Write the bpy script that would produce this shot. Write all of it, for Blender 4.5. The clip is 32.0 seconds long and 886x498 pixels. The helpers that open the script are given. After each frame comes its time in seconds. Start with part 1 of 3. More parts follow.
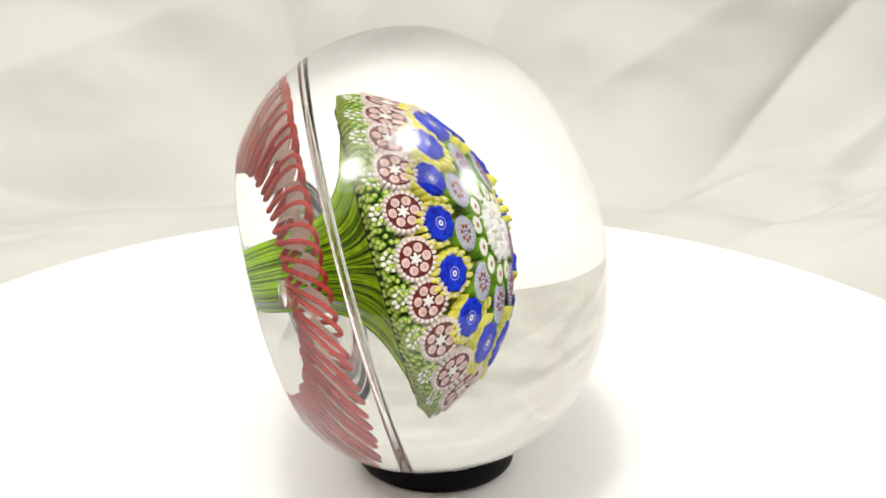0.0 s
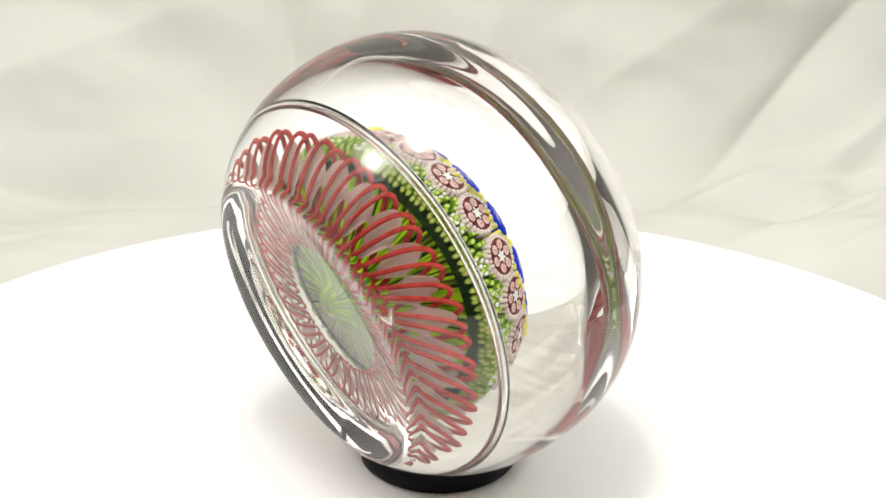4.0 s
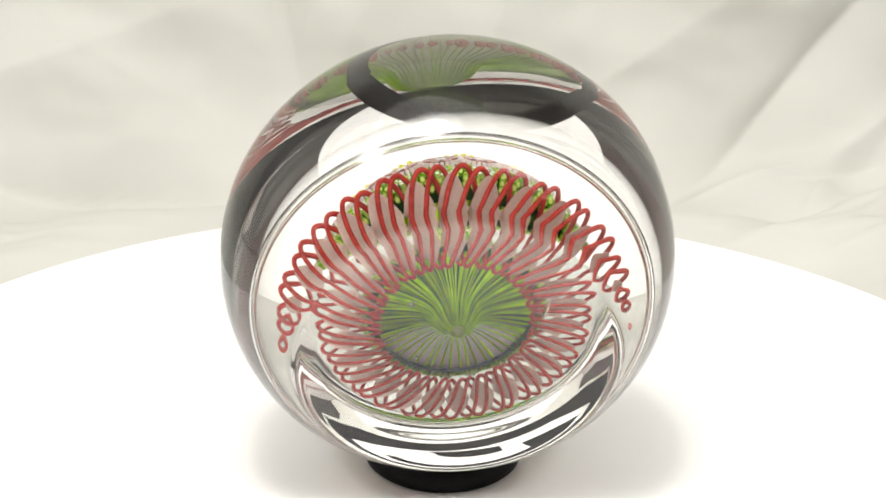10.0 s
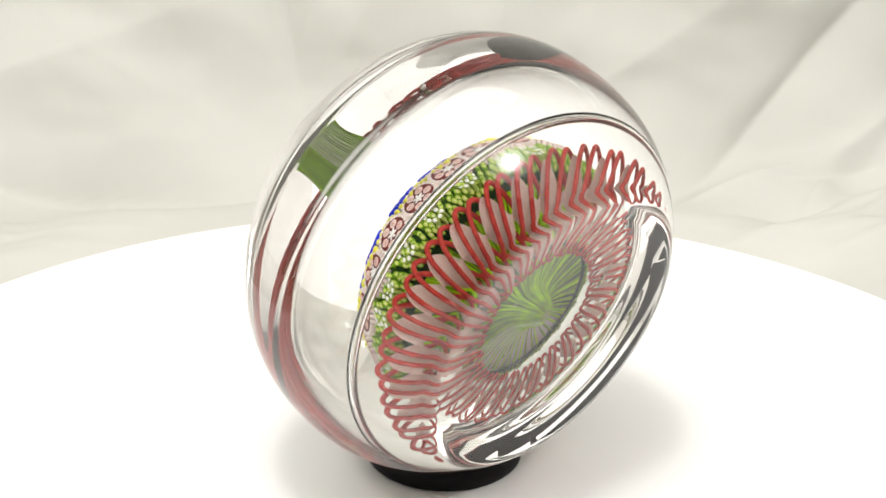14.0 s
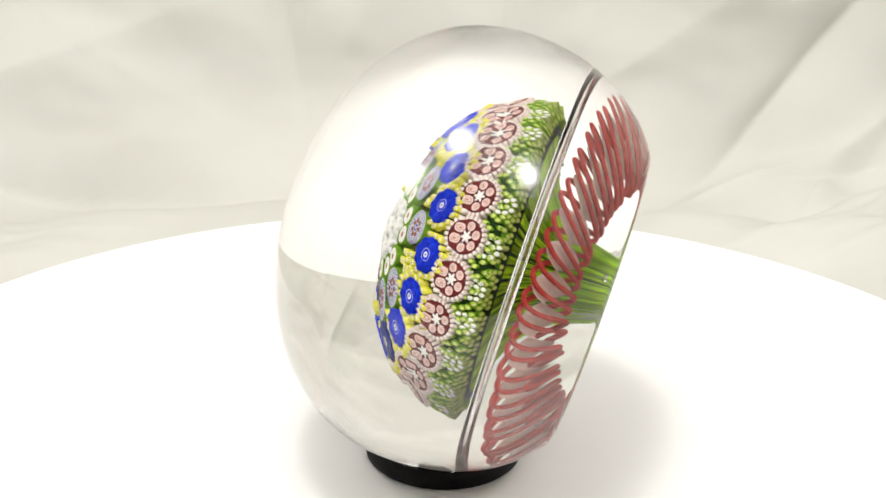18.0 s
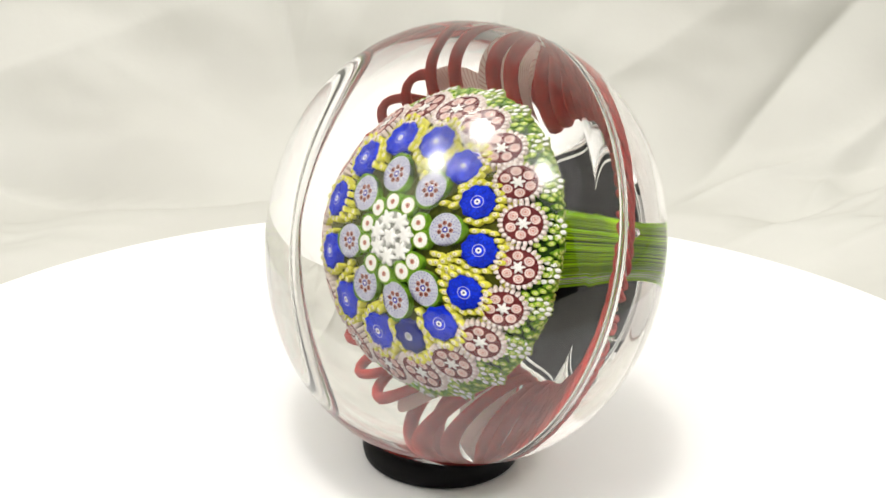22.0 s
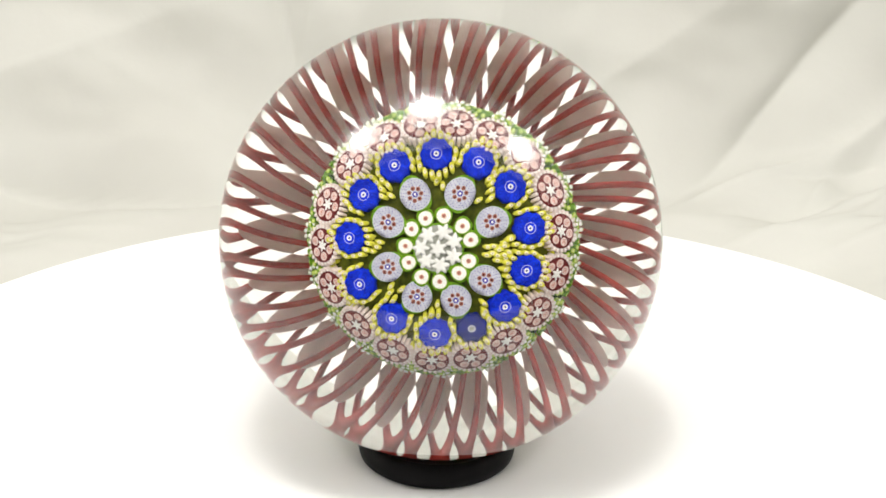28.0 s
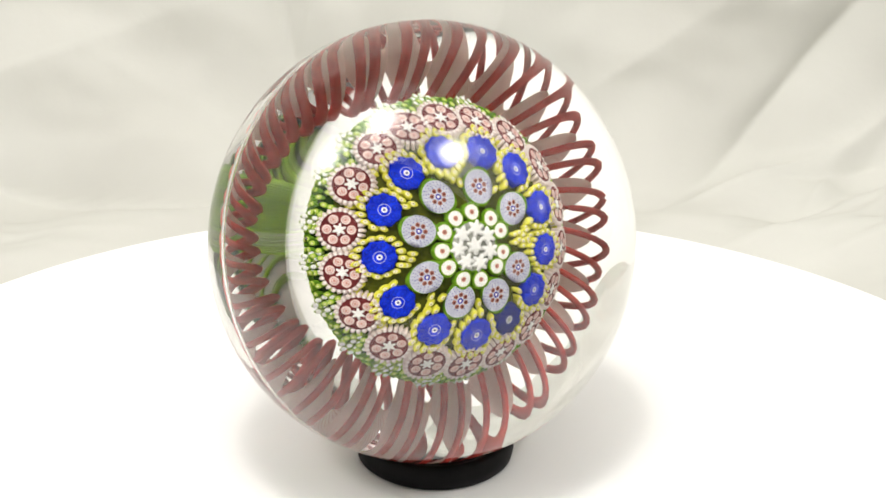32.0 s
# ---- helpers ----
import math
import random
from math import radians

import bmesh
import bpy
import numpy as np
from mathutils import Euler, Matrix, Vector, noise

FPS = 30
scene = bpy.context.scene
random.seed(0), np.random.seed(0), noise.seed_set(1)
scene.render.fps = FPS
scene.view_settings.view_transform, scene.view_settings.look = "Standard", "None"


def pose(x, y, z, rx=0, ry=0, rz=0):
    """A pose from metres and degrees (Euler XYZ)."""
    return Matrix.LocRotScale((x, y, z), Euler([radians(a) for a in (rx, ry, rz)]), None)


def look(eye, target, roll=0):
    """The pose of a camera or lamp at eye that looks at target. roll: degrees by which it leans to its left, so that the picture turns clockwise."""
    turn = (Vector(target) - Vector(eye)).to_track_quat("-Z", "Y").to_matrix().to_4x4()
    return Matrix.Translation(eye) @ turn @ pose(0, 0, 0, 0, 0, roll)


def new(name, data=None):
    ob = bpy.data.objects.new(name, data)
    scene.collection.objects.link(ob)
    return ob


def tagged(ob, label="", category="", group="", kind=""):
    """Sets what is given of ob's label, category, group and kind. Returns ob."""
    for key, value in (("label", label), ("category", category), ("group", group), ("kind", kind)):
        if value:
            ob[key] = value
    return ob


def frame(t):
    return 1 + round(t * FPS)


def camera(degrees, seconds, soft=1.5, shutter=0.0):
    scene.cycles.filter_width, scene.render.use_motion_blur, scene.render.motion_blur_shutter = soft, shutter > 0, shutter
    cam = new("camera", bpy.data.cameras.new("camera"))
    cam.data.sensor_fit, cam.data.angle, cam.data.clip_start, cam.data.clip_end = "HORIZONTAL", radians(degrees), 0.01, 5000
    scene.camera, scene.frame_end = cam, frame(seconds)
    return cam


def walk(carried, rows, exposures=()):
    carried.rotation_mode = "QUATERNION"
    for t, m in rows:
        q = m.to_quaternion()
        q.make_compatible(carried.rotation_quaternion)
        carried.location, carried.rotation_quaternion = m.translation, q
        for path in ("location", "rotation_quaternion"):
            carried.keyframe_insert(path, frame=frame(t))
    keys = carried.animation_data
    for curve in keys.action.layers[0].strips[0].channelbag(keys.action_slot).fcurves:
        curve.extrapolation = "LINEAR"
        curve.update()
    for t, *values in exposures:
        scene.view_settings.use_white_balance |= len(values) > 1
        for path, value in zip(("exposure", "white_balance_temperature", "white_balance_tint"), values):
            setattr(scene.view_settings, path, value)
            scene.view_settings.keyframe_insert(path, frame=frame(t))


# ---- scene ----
# the still camera on its stand, looking a little down at the turntable
cam = camera(33.36, 32.0, soft=1.6)
EYE = (0.0, -0.23968, 0.13625)
AIM = (EYE[0] + 0.00024, EYE[1] + 0.92868, EYE[2] - 0.37090)
walk(cam, [(0.0, look(EYE, AIM, 0.975)), (32.0, look(EYE, AIM, 0.975))])

SPIN = 9.466            # degrees a second, counter-clockwise from above
FACE = 28.556           # the moment at which the dome looks towards the camera
MM = 0.001


# ---- light ----
world = bpy.data.worlds.new("room_air")
world.use_nodes = True
world.node_tree.nodes["Background"].inputs["Color"].default_value = (0.9, 0.88, 0.84, 1)
world.node_tree.nodes["Background"].inputs["Strength"].default_value = 0.05
scene.world = world
scene.view_settings.exposure = 0.0


def disc_lamp(name, direction, distance, size, watts, colour):
    """A round diffuser, brightest in the middle: rings of light one inside the other."""
    d = Vector(direction).normalized()
    at = Vector((0, 0, 0.04)) + d * distance
    for k, (scale, share) in enumerate(((0.45, 0.16), (0.85, 0.18), (1.3, 0.16), (2.2, 0.17), (5.0, 0.33))):
        data = bpy.data.lights.new(name, "AREA")
        data.shape, data.size, data.energy, data.color = "DISK", size * scale, watts * share, colour
        new(name, data).matrix_world = look(at + d * 0.002 * k, (0, 0.02, 0.02))


WARM = (1.0, 0.975, 0.935)
disc_lamp("lamp_overhead", (-0.11, -0.24, 0.96), 0.95, 0.19, 6.9, WARM)
disc_lamp("lamp_side_a", (0.50, -0.42, 0.76), 0.95, 0.171, 4.3, WARM)
disc_lamp("lamp_side_b", (-0.53, -0.36, 0.76), 0.95, 0.171, 4.0, WARM)


# ---- materials ----
def material(name, colour, rough=0.5, spec=0.5, metal=0.0):
    m = bpy.data.materials.new(name)
    m.use_nodes = True
    b = m.node_tree.nodes["Principled BSDF"]
    b.inputs["Base Color"].default_value = (*colour, 1)
    b.inputs["Roughness"].default_value = rough
    b.inputs["Specular IOR Level"].default_value = spec
    b.inputs["Metallic"].default_value = metal
    return m


def node(m, kind, **values):
    n = m.node_tree.nodes.new(kind)
    for k, v in values.items():
        n.inputs[k].default_value = v
    return n


def join(m, a, out, b, inp):
    m.node_tree.links.new(a.outputs[out], b.inputs[inp])


def varied(m, dark, light, scale, detail=4.0, bump=0.0, bump_scale=None, coords="Object", stretch=(1, 1, 1)):
    """Colour between two tones by noise, and a fine relief."""
    b = m.node_tree.nodes["Principled BSDF"]
    tc = node(m, "ShaderNodeTexCoord")
    mp = node(m, "ShaderNodeMapping")
    mp.inputs["Scale"].default_value = stretch
    join(m, tc, coords, mp, "Vector")
    n = node(m, "ShaderNodeTexNoise", Scale=scale, Detail=detail)
    join(m, mp, "Vector", n, "Vector")
    ramp = node(m, "ShaderNodeValToRGB")
    ramp.color_ramp.elements[0].position, ramp.color_ramp.elements[1].position = 0.3, 0.7
    ramp.color_ramp.elements[0].color, ramp.color_ramp.elements[1].color = (*dark, 1), (*light, 1)
    join(m, n, "Fac", ramp, "Fac")
    join(m, ramp, "Color", b, "Base Color")
    if bump:
        n2 = node(m, "ShaderNodeTexNoise", Scale=bump_scale or scale * 6, Detail=6.0)
        join(m, mp, "Vector", n2, "Vector")
        bp = node(m, "ShaderNodeBump", Strength=bump, Distance=0.001)
        join(m, n2, "Fac", bp, "Height")
        join(m, bp, "Normal", b, "Normal")
    return m


def cane_glass(name, dark, light, scale=900.0):
    """Opaque coloured glass set in clear glass: soft colour, hardly any gloss of its own."""
    return varied(material(name, light, 0.6, 0.05), dark, light, scale, 3.0)


# heavy lead crystal
IOR = 1.66
CLEAR = bpy.data.materials.new("clear_crystal")
CLEAR.use_nodes = True
_b = CLEAR.node_tree.nodes["Principled BSDF"]
_b.inputs["Base Color"].default_value = (0.966, 0.960, 0.932, 1)
_b.inputs["Roughness"].default_value = 0.0
_b.inputs["IOR"].default_value = IOR
_b.inputs["Specular IOR Level"].default_value = 0.20
_b.inputs["Transmission Weight"].default_value = 1.0

AIR = bpy.data.materials.new("trapped_air")
AIR.use_nodes = True
AIR.node_tree.nodes.remove(AIR.node_tree.nodes["Principled BSDF"])
_g = node(AIR, "ShaderNodeBsdfGlass", Roughness=0.0, IOR=1 / IOR)
join(AIR, _g, "BSDF", AIR.node_tree.nodes["Material Output"], "Surface")

COBALT = cane_glass("cobalt_glass", (0.003, 0.014, 0.42), (0.008, 0.045, 0.80))
COBALT_DEEP = cane_glass("deep_cobalt_glass", (0.003, 0.008, 0.12), (0.006, 0.02, 0.26))
WHITE = cane_glass("white_glass", (0.76, 0.76, 0.74), (0.88, 0.88, 0.86))
CREAM = cane_glass("cream_glass", (0.66, 0.60, 0.38), (0.82, 0.78, 0.56))
YELLOW = cane_glass("yellow_green_glass", (0.56, 0.54, 0.03), (0.82, 0.79, 0.12))
PALE_LEAF = cane_glass("pale_leaf_glass", (0.26, 0.36, 0.06), (0.42, 0.50, 0.16))
LEAF = cane_glass("leaf_green_glass", (0.07, 0.18, 0.008), (0.20, 0.40, 0.02))
DARK_GREEN = cane_glass("dark_green_glass", (0.006, 0.024, 0.003), (0.022, 0.06, 0.006))
BURGUNDY = cane_glass("burgundy_glass", (0.09, 0.014, 0.016), (0.17, 0.030, 0.032))
LIME = cane_glass("lime_glass", (0.36, 0.50, 0.05), (0.58, 0.68, 0.16))
PINK = cane_glass("pink_glass", (0.50, 0.20, 0.17), (0.64, 0.30, 0.26))
BLUSH = cane_glass("blush_white_glass", (0.64, 0.52, 0.49), (0.78, 0.69, 0.65))
BED = cane_glass("olive_glass", (0.035, 0.045, 0.004), (0.11, 0.12, 0.010))
LAVENDER = cane_glass("lavender_glass", (0.44, 0.45, 0.55), (0.60, 0.61, 0.68))
VIOLET = cane_glass("violet_glass", (0.05, 0.04, 0.30), (0.12, 0.10, 0.42))
BRICK = cane_glass("brick_red_glass", (0.27, 0.10, 0.07), (0.40, 0.19, 0.15))
GREY = cane_glass("grey_glass", (0.30, 0.31, 0.28), (0.42, 0.43, 0.38))
THREAD = cane_glass("red_thread_glass", (0.44, 0.040, 0.034), (0.64, 0.080, 0.062))
STEM = cane_glass("stem_green_glass", (0.25, 0.52, 0.003), (0.50, 0.82, 0.008), 400.0)
_info, _tone = node(STEM, "ShaderNodeObjectInfo"), node(STEM, "ShaderNodeHueSaturation")
_map = node(STEM, "ShaderNodeMapRange")
_map.inputs["To Min"].default_value, _map.inputs["To Max"].default_value = 0.34, 1.45
join(STEM, _info, "Random", _map, "Value")
join(STEM, _map, "Result", _tone, "Value")
_src = STEM.node_tree.nodes["Principled BSDF"].inputs["Base Color"].links[0].from_node
join(STEM, _src, "Color", _tone, "Color")
join(STEM, _tone, "Color", STEM.node_tree.nodes["Principled BSDF"], "Base Color")
STEM.node_tree.nodes["Principled BSDF"].inputs["Specular IOR Level"].default_value = 0.12
STEM.node_tree.nodes["Principled BSDF"].inputs["Roughness"].default_value = 0.25
STEM_DARK = cane_glass("deep_stem_glass", (0.022, 0.055, 0.003), (0.055, 0.11, 0.006), 500.0)

# lacy white tape: pale pink-white with fine cross lines
GAUZE = material("gauze_glass", (0.72, 0.60, 0.58), 0.6, 0.05)
_b = GAUZE.node_tree.nodes["Principled BSDF"]
_uv = node(GAUZE, "ShaderNodeTexCoord")
_w = node(GAUZE, "ShaderNodeTexWave", Scale=3.0, Distortion=1.5, Detail=2.0)
_w.bands_direction = "Y"
join(GAUZE, _uv, "UV", _w, "Vector")
_r = node(GAUZE, "ShaderNodeValToRGB")
_r.color_ramp.elements[0].position, _r.color_ramp.elements[1].position = 0.02, 0.14
_r.color_ramp.elements[0].color, _r.color_ramp.elements[1].color = (0.66, 0.36, 0.31, 1), (1.0, 0.84, 0.78, 1)
join(GAUZE, _w, "Fac", _r, "Fac")
join(GAUZE, _r, "Color", _b, "Base Color")
_t, _mix = node(GAUZE, "ShaderNodeBsdfTranslucent"), node(GAUZE, "ShaderNodeMixShader", Fac=0.42)
join(GAUZE, _r, "Color", _t, "Color")
GAUZE.node_tree.links.new(_b.outputs["BSDF"], _mix.inputs[1])
GAUZE.node_tree.links.new(_t.outputs["BSDF"], _mix.inputs[2])
join(GAUZE, _mix, "Shader", GAUZE.node_tree.nodes["Material Output"], "Surface")

PLATTER = varied(material("white_laminate", (0.87, 0.87, 0.865), 0.4, 0.4), (0.86, 0.86, 0.855), (0.885, 0.885, 0.88), 40.0)
RUBBER = varied(material("black_rubber", (0.005, 0.0045, 0.005), 0.55, 0.12), (0.003, 0.0025, 0.003), (0.007, 0.006, 0.0065), 300.0)
CLOTH = varied(material("white_backdrop_cloth", (0.8, 0.79, 0.75), 0.9, 0.1), (0.545, 0.540, 0.500), (0.605, 0.605, 0.565), 9.0, 6.0, 0.08, 260.0)
# unseen walls and ceiling, white and near to bounce light into the shadows
BOUNCE_WHITE = varied(material("white_bounce_paint", (0.3, 0.29, 0.28), 0.8, 0.2), (0.82, 0.81, 0.79), (0.88, 0.87, 0.85), 3.0)
# dark colour stands in for the dim, unseen room behind the camera
DUSK = varied(material("dim_room_tone", (0.07, 0.066, 0.066), 0.8, 0.2), (0.055, 0.052, 0.052), (0.085, 0.080, 0.080), 3.0)
WOOD = varied(material("dark_table_wood", (0.12, 0.07, 0.04), 0.5, 0.3), (0.08, 0.045, 0.025), (0.16, 0.10, 0.06), 6.0, bump=0.1, stretch=(1, 12, 1))


# ---- mesh helpers ----
def mesh_object(name, verts, faces, mat, parent=None, label="", smooth=True, m=None, kind=""):
    me = bpy.data.meshes.new(name)
    me.from_pydata([tuple(v) for v in verts], [], faces)
    me.materials.append(mat)
    if smooth:
        me.polygons.foreach_set("use_smooth", [True] * len(me.polygons))
    me.update()
    return place_mesh(name, me, parent, label, m, kind)


def place_mesh(name, me, parent=None, label="", m=None, kind=""):
    ob = new(name, me)
    if parent is not None:
        ob.parent = parent
    if m is not None:
        ob.matrix_basis = m
    return tagged(ob, label, kind=kind) if (label or kind) else ob


def part(name, bm, mat, parent, label="", m=None):
    me = bpy.data.meshes.new(name)
    bm.normal_update()
    bm.to_mesh(me)
    bm.free()
    me.materials.append(mat)
    me.polygons.foreach_set("use_smooth", [True] * len(me.polygons))
    return place_mesh(name, me, parent, label, m)


def lathe(profile, n, closed=False):
    """A surface of revolution about z from (radius, height) pairs; radius 0 ends in a point."""
    verts, rows, faces = [], [], []
    for r, z in profile:
        if r < 1e-9:
            rows.append([len(verts)] * n)
            verts.append((0, 0, z))
        else:
            rows.append(list(range(len(verts), len(verts) + n)))
            verts += [(r * math.cos(2 * math.pi * k / n), r * math.sin(2 * math.pi * k / n), z) for k in range(n)]
    if closed:
        rows.append(rows[0])
    for a, b in zip(rows, rows[1:]):
        for k in range(n):
            q = [a[k], a[(k + 1) % n], b[(k + 1) % n], b[k]]
            q = [v for i, v in enumerate(q) if v not in q[:i]]
            if len(q) > 2:
                faces.append(q)
    return verts, faces


def tube(points, radii, sides, closed=False):
    """A round rod along points."""
    verts, faces = [], []
    n = len(points)
    for i, p in enumerate(points):
        a, b = points[(i - 1) % n if closed else max(i - 1, 0)], points[(i + 1) % n if closed else min(i + 1, n - 1)]
        t = (Vector(b) - Vector(a)).normalized()
        u = t.orthogonal().normalized() if i == 0 else (u - t * u.dot(t)).normalized()
        w = t.cross(u)
        r = radii[i] if isinstance(radii, list) else radii
        for k in range(sides):
            c, s = math.cos(2 * math.pi * k / sides), math.sin(2 * math.pi * k / sides)
            verts.append(Vector(p) + (u * c + w * s) * r)
    for i in range(n if closed else n - 1):
        j = (i + 1) % n
        for k in range(sides):
            l = (k + 1) % sides
            faces.append([i * sides + k, i * sides + l, j * sides + l, j * sides + k])
    if not closed:
        faces.append(list(range(sides))[::-1])
        faces.append([(n - 1) * sides + k for k in range(sides)])
    return verts, faces


def spline(table, s):
    """Smooth (Catmull-Rom) point on a table of pairs, s from 0 to 1."""
    n = len(table) - 1
    x = min(max(s, 0), 0.999999) * n
    i, f = int(x), x - int(x)
    p = [Vector(table[min(max(i + k, 0), n)]) for k in (-1, 0, 1, 2)]
    return 0.5 * (2 * p[1] + (p[2] - p[0]) * f + (2 * p[0] - 5 * p[1] + 4 * p[2] - p[3]) * f * f + (3 * p[1] - p[0] - 3 * p[2] + p[3]) * f ** 3)


# ---- unseen room round the table: close white reflector walls, a dark wall and floor ----
def box(name, lo, hi, mat, label, category):
    bm = bmesh.new()
    bmesh.ops.create_cube(bm, size=1.0)
    for v in bm.verts:
        v.co = Vector([lo[i] + (v.co[i] + 0.5) * (hi[i] - lo[i]) for i in range(3)])
    bmesh.ops.bevel(bm, geom=bm.edges[:], offset=0.003, segments=2, affect="EDGES")
    me = bpy.data.meshes.new(name)
    bm.to_mesh(me)
    bm.free()
    me.materials.append(mat)
    return tagged(new(name, me), label, category, kind="structure")


box("floor", (-1.00, -0.77, -0.80), (1.00, 0.80, -0.70), DUSK, "unseen dark floor under the table, standing in for the dim room", "floor")
box("ceiling", (-1.00, -0.77, 1.08), (1.00, 0.80, 1.18), BOUNCE_WHITE, "unseen white ceiling, set close over the lamps as a reflector", "ceiling")
box("wall_north", (-1.00, 0.65, -0.70), (1.00, 0.80, 1.08), BOUNCE_WHITE, "unseen white wall behind the backdrop, set close as a reflector", "wall")
box("wall_south", (-1.00, -0.77, -0.70), (1.00, -0.62, 1.08), DUSK, "unseen dark wall behind the camera, standing in for the dim room", "wall")
box("wall_east", (0.85, -0.62, -0.70), (1.00, 0.65, 1.08), BOUNCE_WHITE, "unseen white side wall, set close as a reflector", "wall")
box("wall_west", (-1.00, -0.62, -0.70), (-0.85, 0.65, 1.08), BOUNCE_WHITE, "unseen white side wall, set close as a reflector", "wall")
box("table_top", (-0.80, -0.55, -0.110), (0.80, 0.60, -0.072), WOOD, "dark wooden table top under the cloth", "table")

# ---- backdrop: one cloth that lies on the table and rises behind it, with creases ----
BEND = 0.31        # where the cloth leaves the table
LEVEL = -0.050


CREASES = [  # x, s of a point on the crease, its direction in degrees, half length, height, width
    (0.132, 0.026, 50, 0.065, -0.009, 0.007), (0.185, 0.030, 58, 0.05, -0.004, 0.010),
    (0.075, 0.036, 35, 0.04, 0.005, 0.012), (0.020, 0.050, 75, 0.05, 0.006, 0.012),
    (-0.064, 0.048, 104, 0.025, -0.007, 0.006), (-0.052, 0.060, 80, 0.03, 0.005, 0.007),
    (-0.135, -0.020, -9, 0.075, -0.015, 0.009), (-0.165, 0.030, 20, 0.06, 0.008, 0.020),
    (-0.110, 0.020, -30, 0.04, 0.004, 0.014), (-0.150, -0.060, -6, 0.06, 0.003, 0.012),
    (0.118, -0.018, 28, 0.03, 0.009, 0.006), (0.150, -0.012, 18, 0.025, -0.005, 0.006), (0.150, -0.040, 32, 0.03, 0.009, 0.006),
    (0.132, -0.045, 8, 0.03, -0.005, 0.007), (0.172, -0.030, 45, 0.03, 0.009, 0.007), (0.120, -0.065, 24, 0.03, 0.005, 0.007),
    (0.165, -0.068, 20, 0.03, 0.006, 0.006), (0.140, -0.028, 62, 0.02, 0.006, 0.005), (0.160, 0.004, 40, 0.025, 0.005, 0.006),
]


def crumple(x, s):
    d = 0.0
    for cx, cs, a, half, height, width in CREASES:
        c, n = math.cos(radians(a)), math.sin(radians(a))
        along, across = (x - cx) * c + (s - cs) * n, -(x - cx) * n + (s - cs) * c
        fade = math.exp(-(along / half) ** 2)
        d += fade * height * (math.exp(-abs(across) / width) if across > 0 else math.exp(-abs(across) / (width * 2.6)))
    d += 0.007 * noise.noise(Vector((x * 7, s * 9, 1.7))) + 0.0060 * noise.noise(Vector((x * 22, s * 30, 5.1))) - 0.007 * abs(noise.noise(Vector((x * 9 + s * 4, s * 12 - x * 3, 3.3))))
    return d + 0.0007 * noise.noise(Vector((x * 70, s * 90, 9.3)))


def backdrop():
    xs = [-0.62 + 0.36 * i / 40 for i in range(40)] + [-0.26 + 0.52 * i / 300 for i in range(300)] + [0.26 + 0.36 * i / 40 for i in range(41)]
    rows = [-0.80 + 0.63 * j / 30 for j in range(30)] + [-0.17 + 0.30 * j / 170 for j in range(170)] + [0.13 + 0.52 * j / 40 for j in range(41)]
    nx, ns = len(xs) - 1, len(rows) - 1
    verts, faces = [], []
    bow = 0.035
    for s in rows:
        # table, a soft bend, then the rising part
        if s < -bow:
            y, z, ny, nz = BEND + s, LEVEL, 0.0, 1.0
        elif s < bow:
            a = (s + bow) / (2 * bow) * radians(80)
            r = 2 * bow / radians(80)
            y, z, ny, nz = BEND - bow + r * math.sin(a), LEVEL + r * (1 - math.cos(a)), -math.sin(a), math.cos(a)
        else:
            r = 2 * bow / radians(80)
            a = radians(80)
            y, z = BEND - bow + r * math.sin(a) + (s - bow) * math.cos(a), LEVEL + r * (1 - math.cos(a)) + (s - bow) * math.sin(a)
            ny, nz = -math.sin(a), math.cos(a)
        calm = 1.0 if y > 0.06 else max(0.0, 1 - (0.06 - y) / 0.08)
        for x in xs:
            d = crumple(x, s) * calm
            verts.append((x, y + ny * d, z + nz * d))
    for j in range(ns):
        for i in range(nx):
            a = j * (nx + 1) + i
            faces.append([a, a + 1, a + nx + 2, a + nx + 1])
    ob = mesh_object("backdrop", verts, faces, CLOTH)
    thick = ob.modifiers.new("thickness", "SOLIDIFY")
    thick.thickness, thick.offset = 0.0008, -1.0
    return tagged(ob, "creased off-white cloth backdrop over table and wall", "backdrop", kind="structure")


backdrop()


# ---- turntable ----
def turntable():
    top = tagged(new("turntable"), "round glossy white turntable on the cloth", "turntable")
    r = 0.1283
    v, f = lathe([(0, 0), (0.05, 0), (r - 0.0022, 0), (r - 0.0011, -0.0003), (r - 0.0003, -0.0011), (r, -0.0022), (r, -0.0130),
                  (r - 0.0006, -0.0144), (r - 0.002, -0.015), (0.06, -0.015), (0, -0.015)], 160)
    mesh_object("platter", v, [q[::-1] for q in f], PLATTER, top)
    v, f = lathe([(0, -0.0152), (0.078, -0.0152), (0.0815, -0.018), (0.090, -0.0475), (0.088, -0.0495), (0, -0.0495)], 96)
    mesh_object("motor_base", v, [q[::-1] for q in f], PLATTER, top)
    return top


# ---- black puck with a hollow top in which the weight rests ----
def puck_stand():
    ro, h = 14.3 * MM, 4.3 * MM
    prof = [(0, 0), (ro - 0.0006, 0), (ro - 0.0001, 0.0005), (ro + 0.0002, 0.002), (ro, h - 0.0004), (ro - 0.0007, h + 0.0003),
            (ro - 0.0018, h), (0.0112, h - 0.0008), (0.0100, h - 0.0024), (0.0085, 0.0011), (0.004, 0.0010), (0, 0.0010)]
    v, f = lathe(prof, 96)
    return tagged(mesh_object("puck_stand", v, f, RUBBER), "small round black rubber stand on the white turntable", "stand")


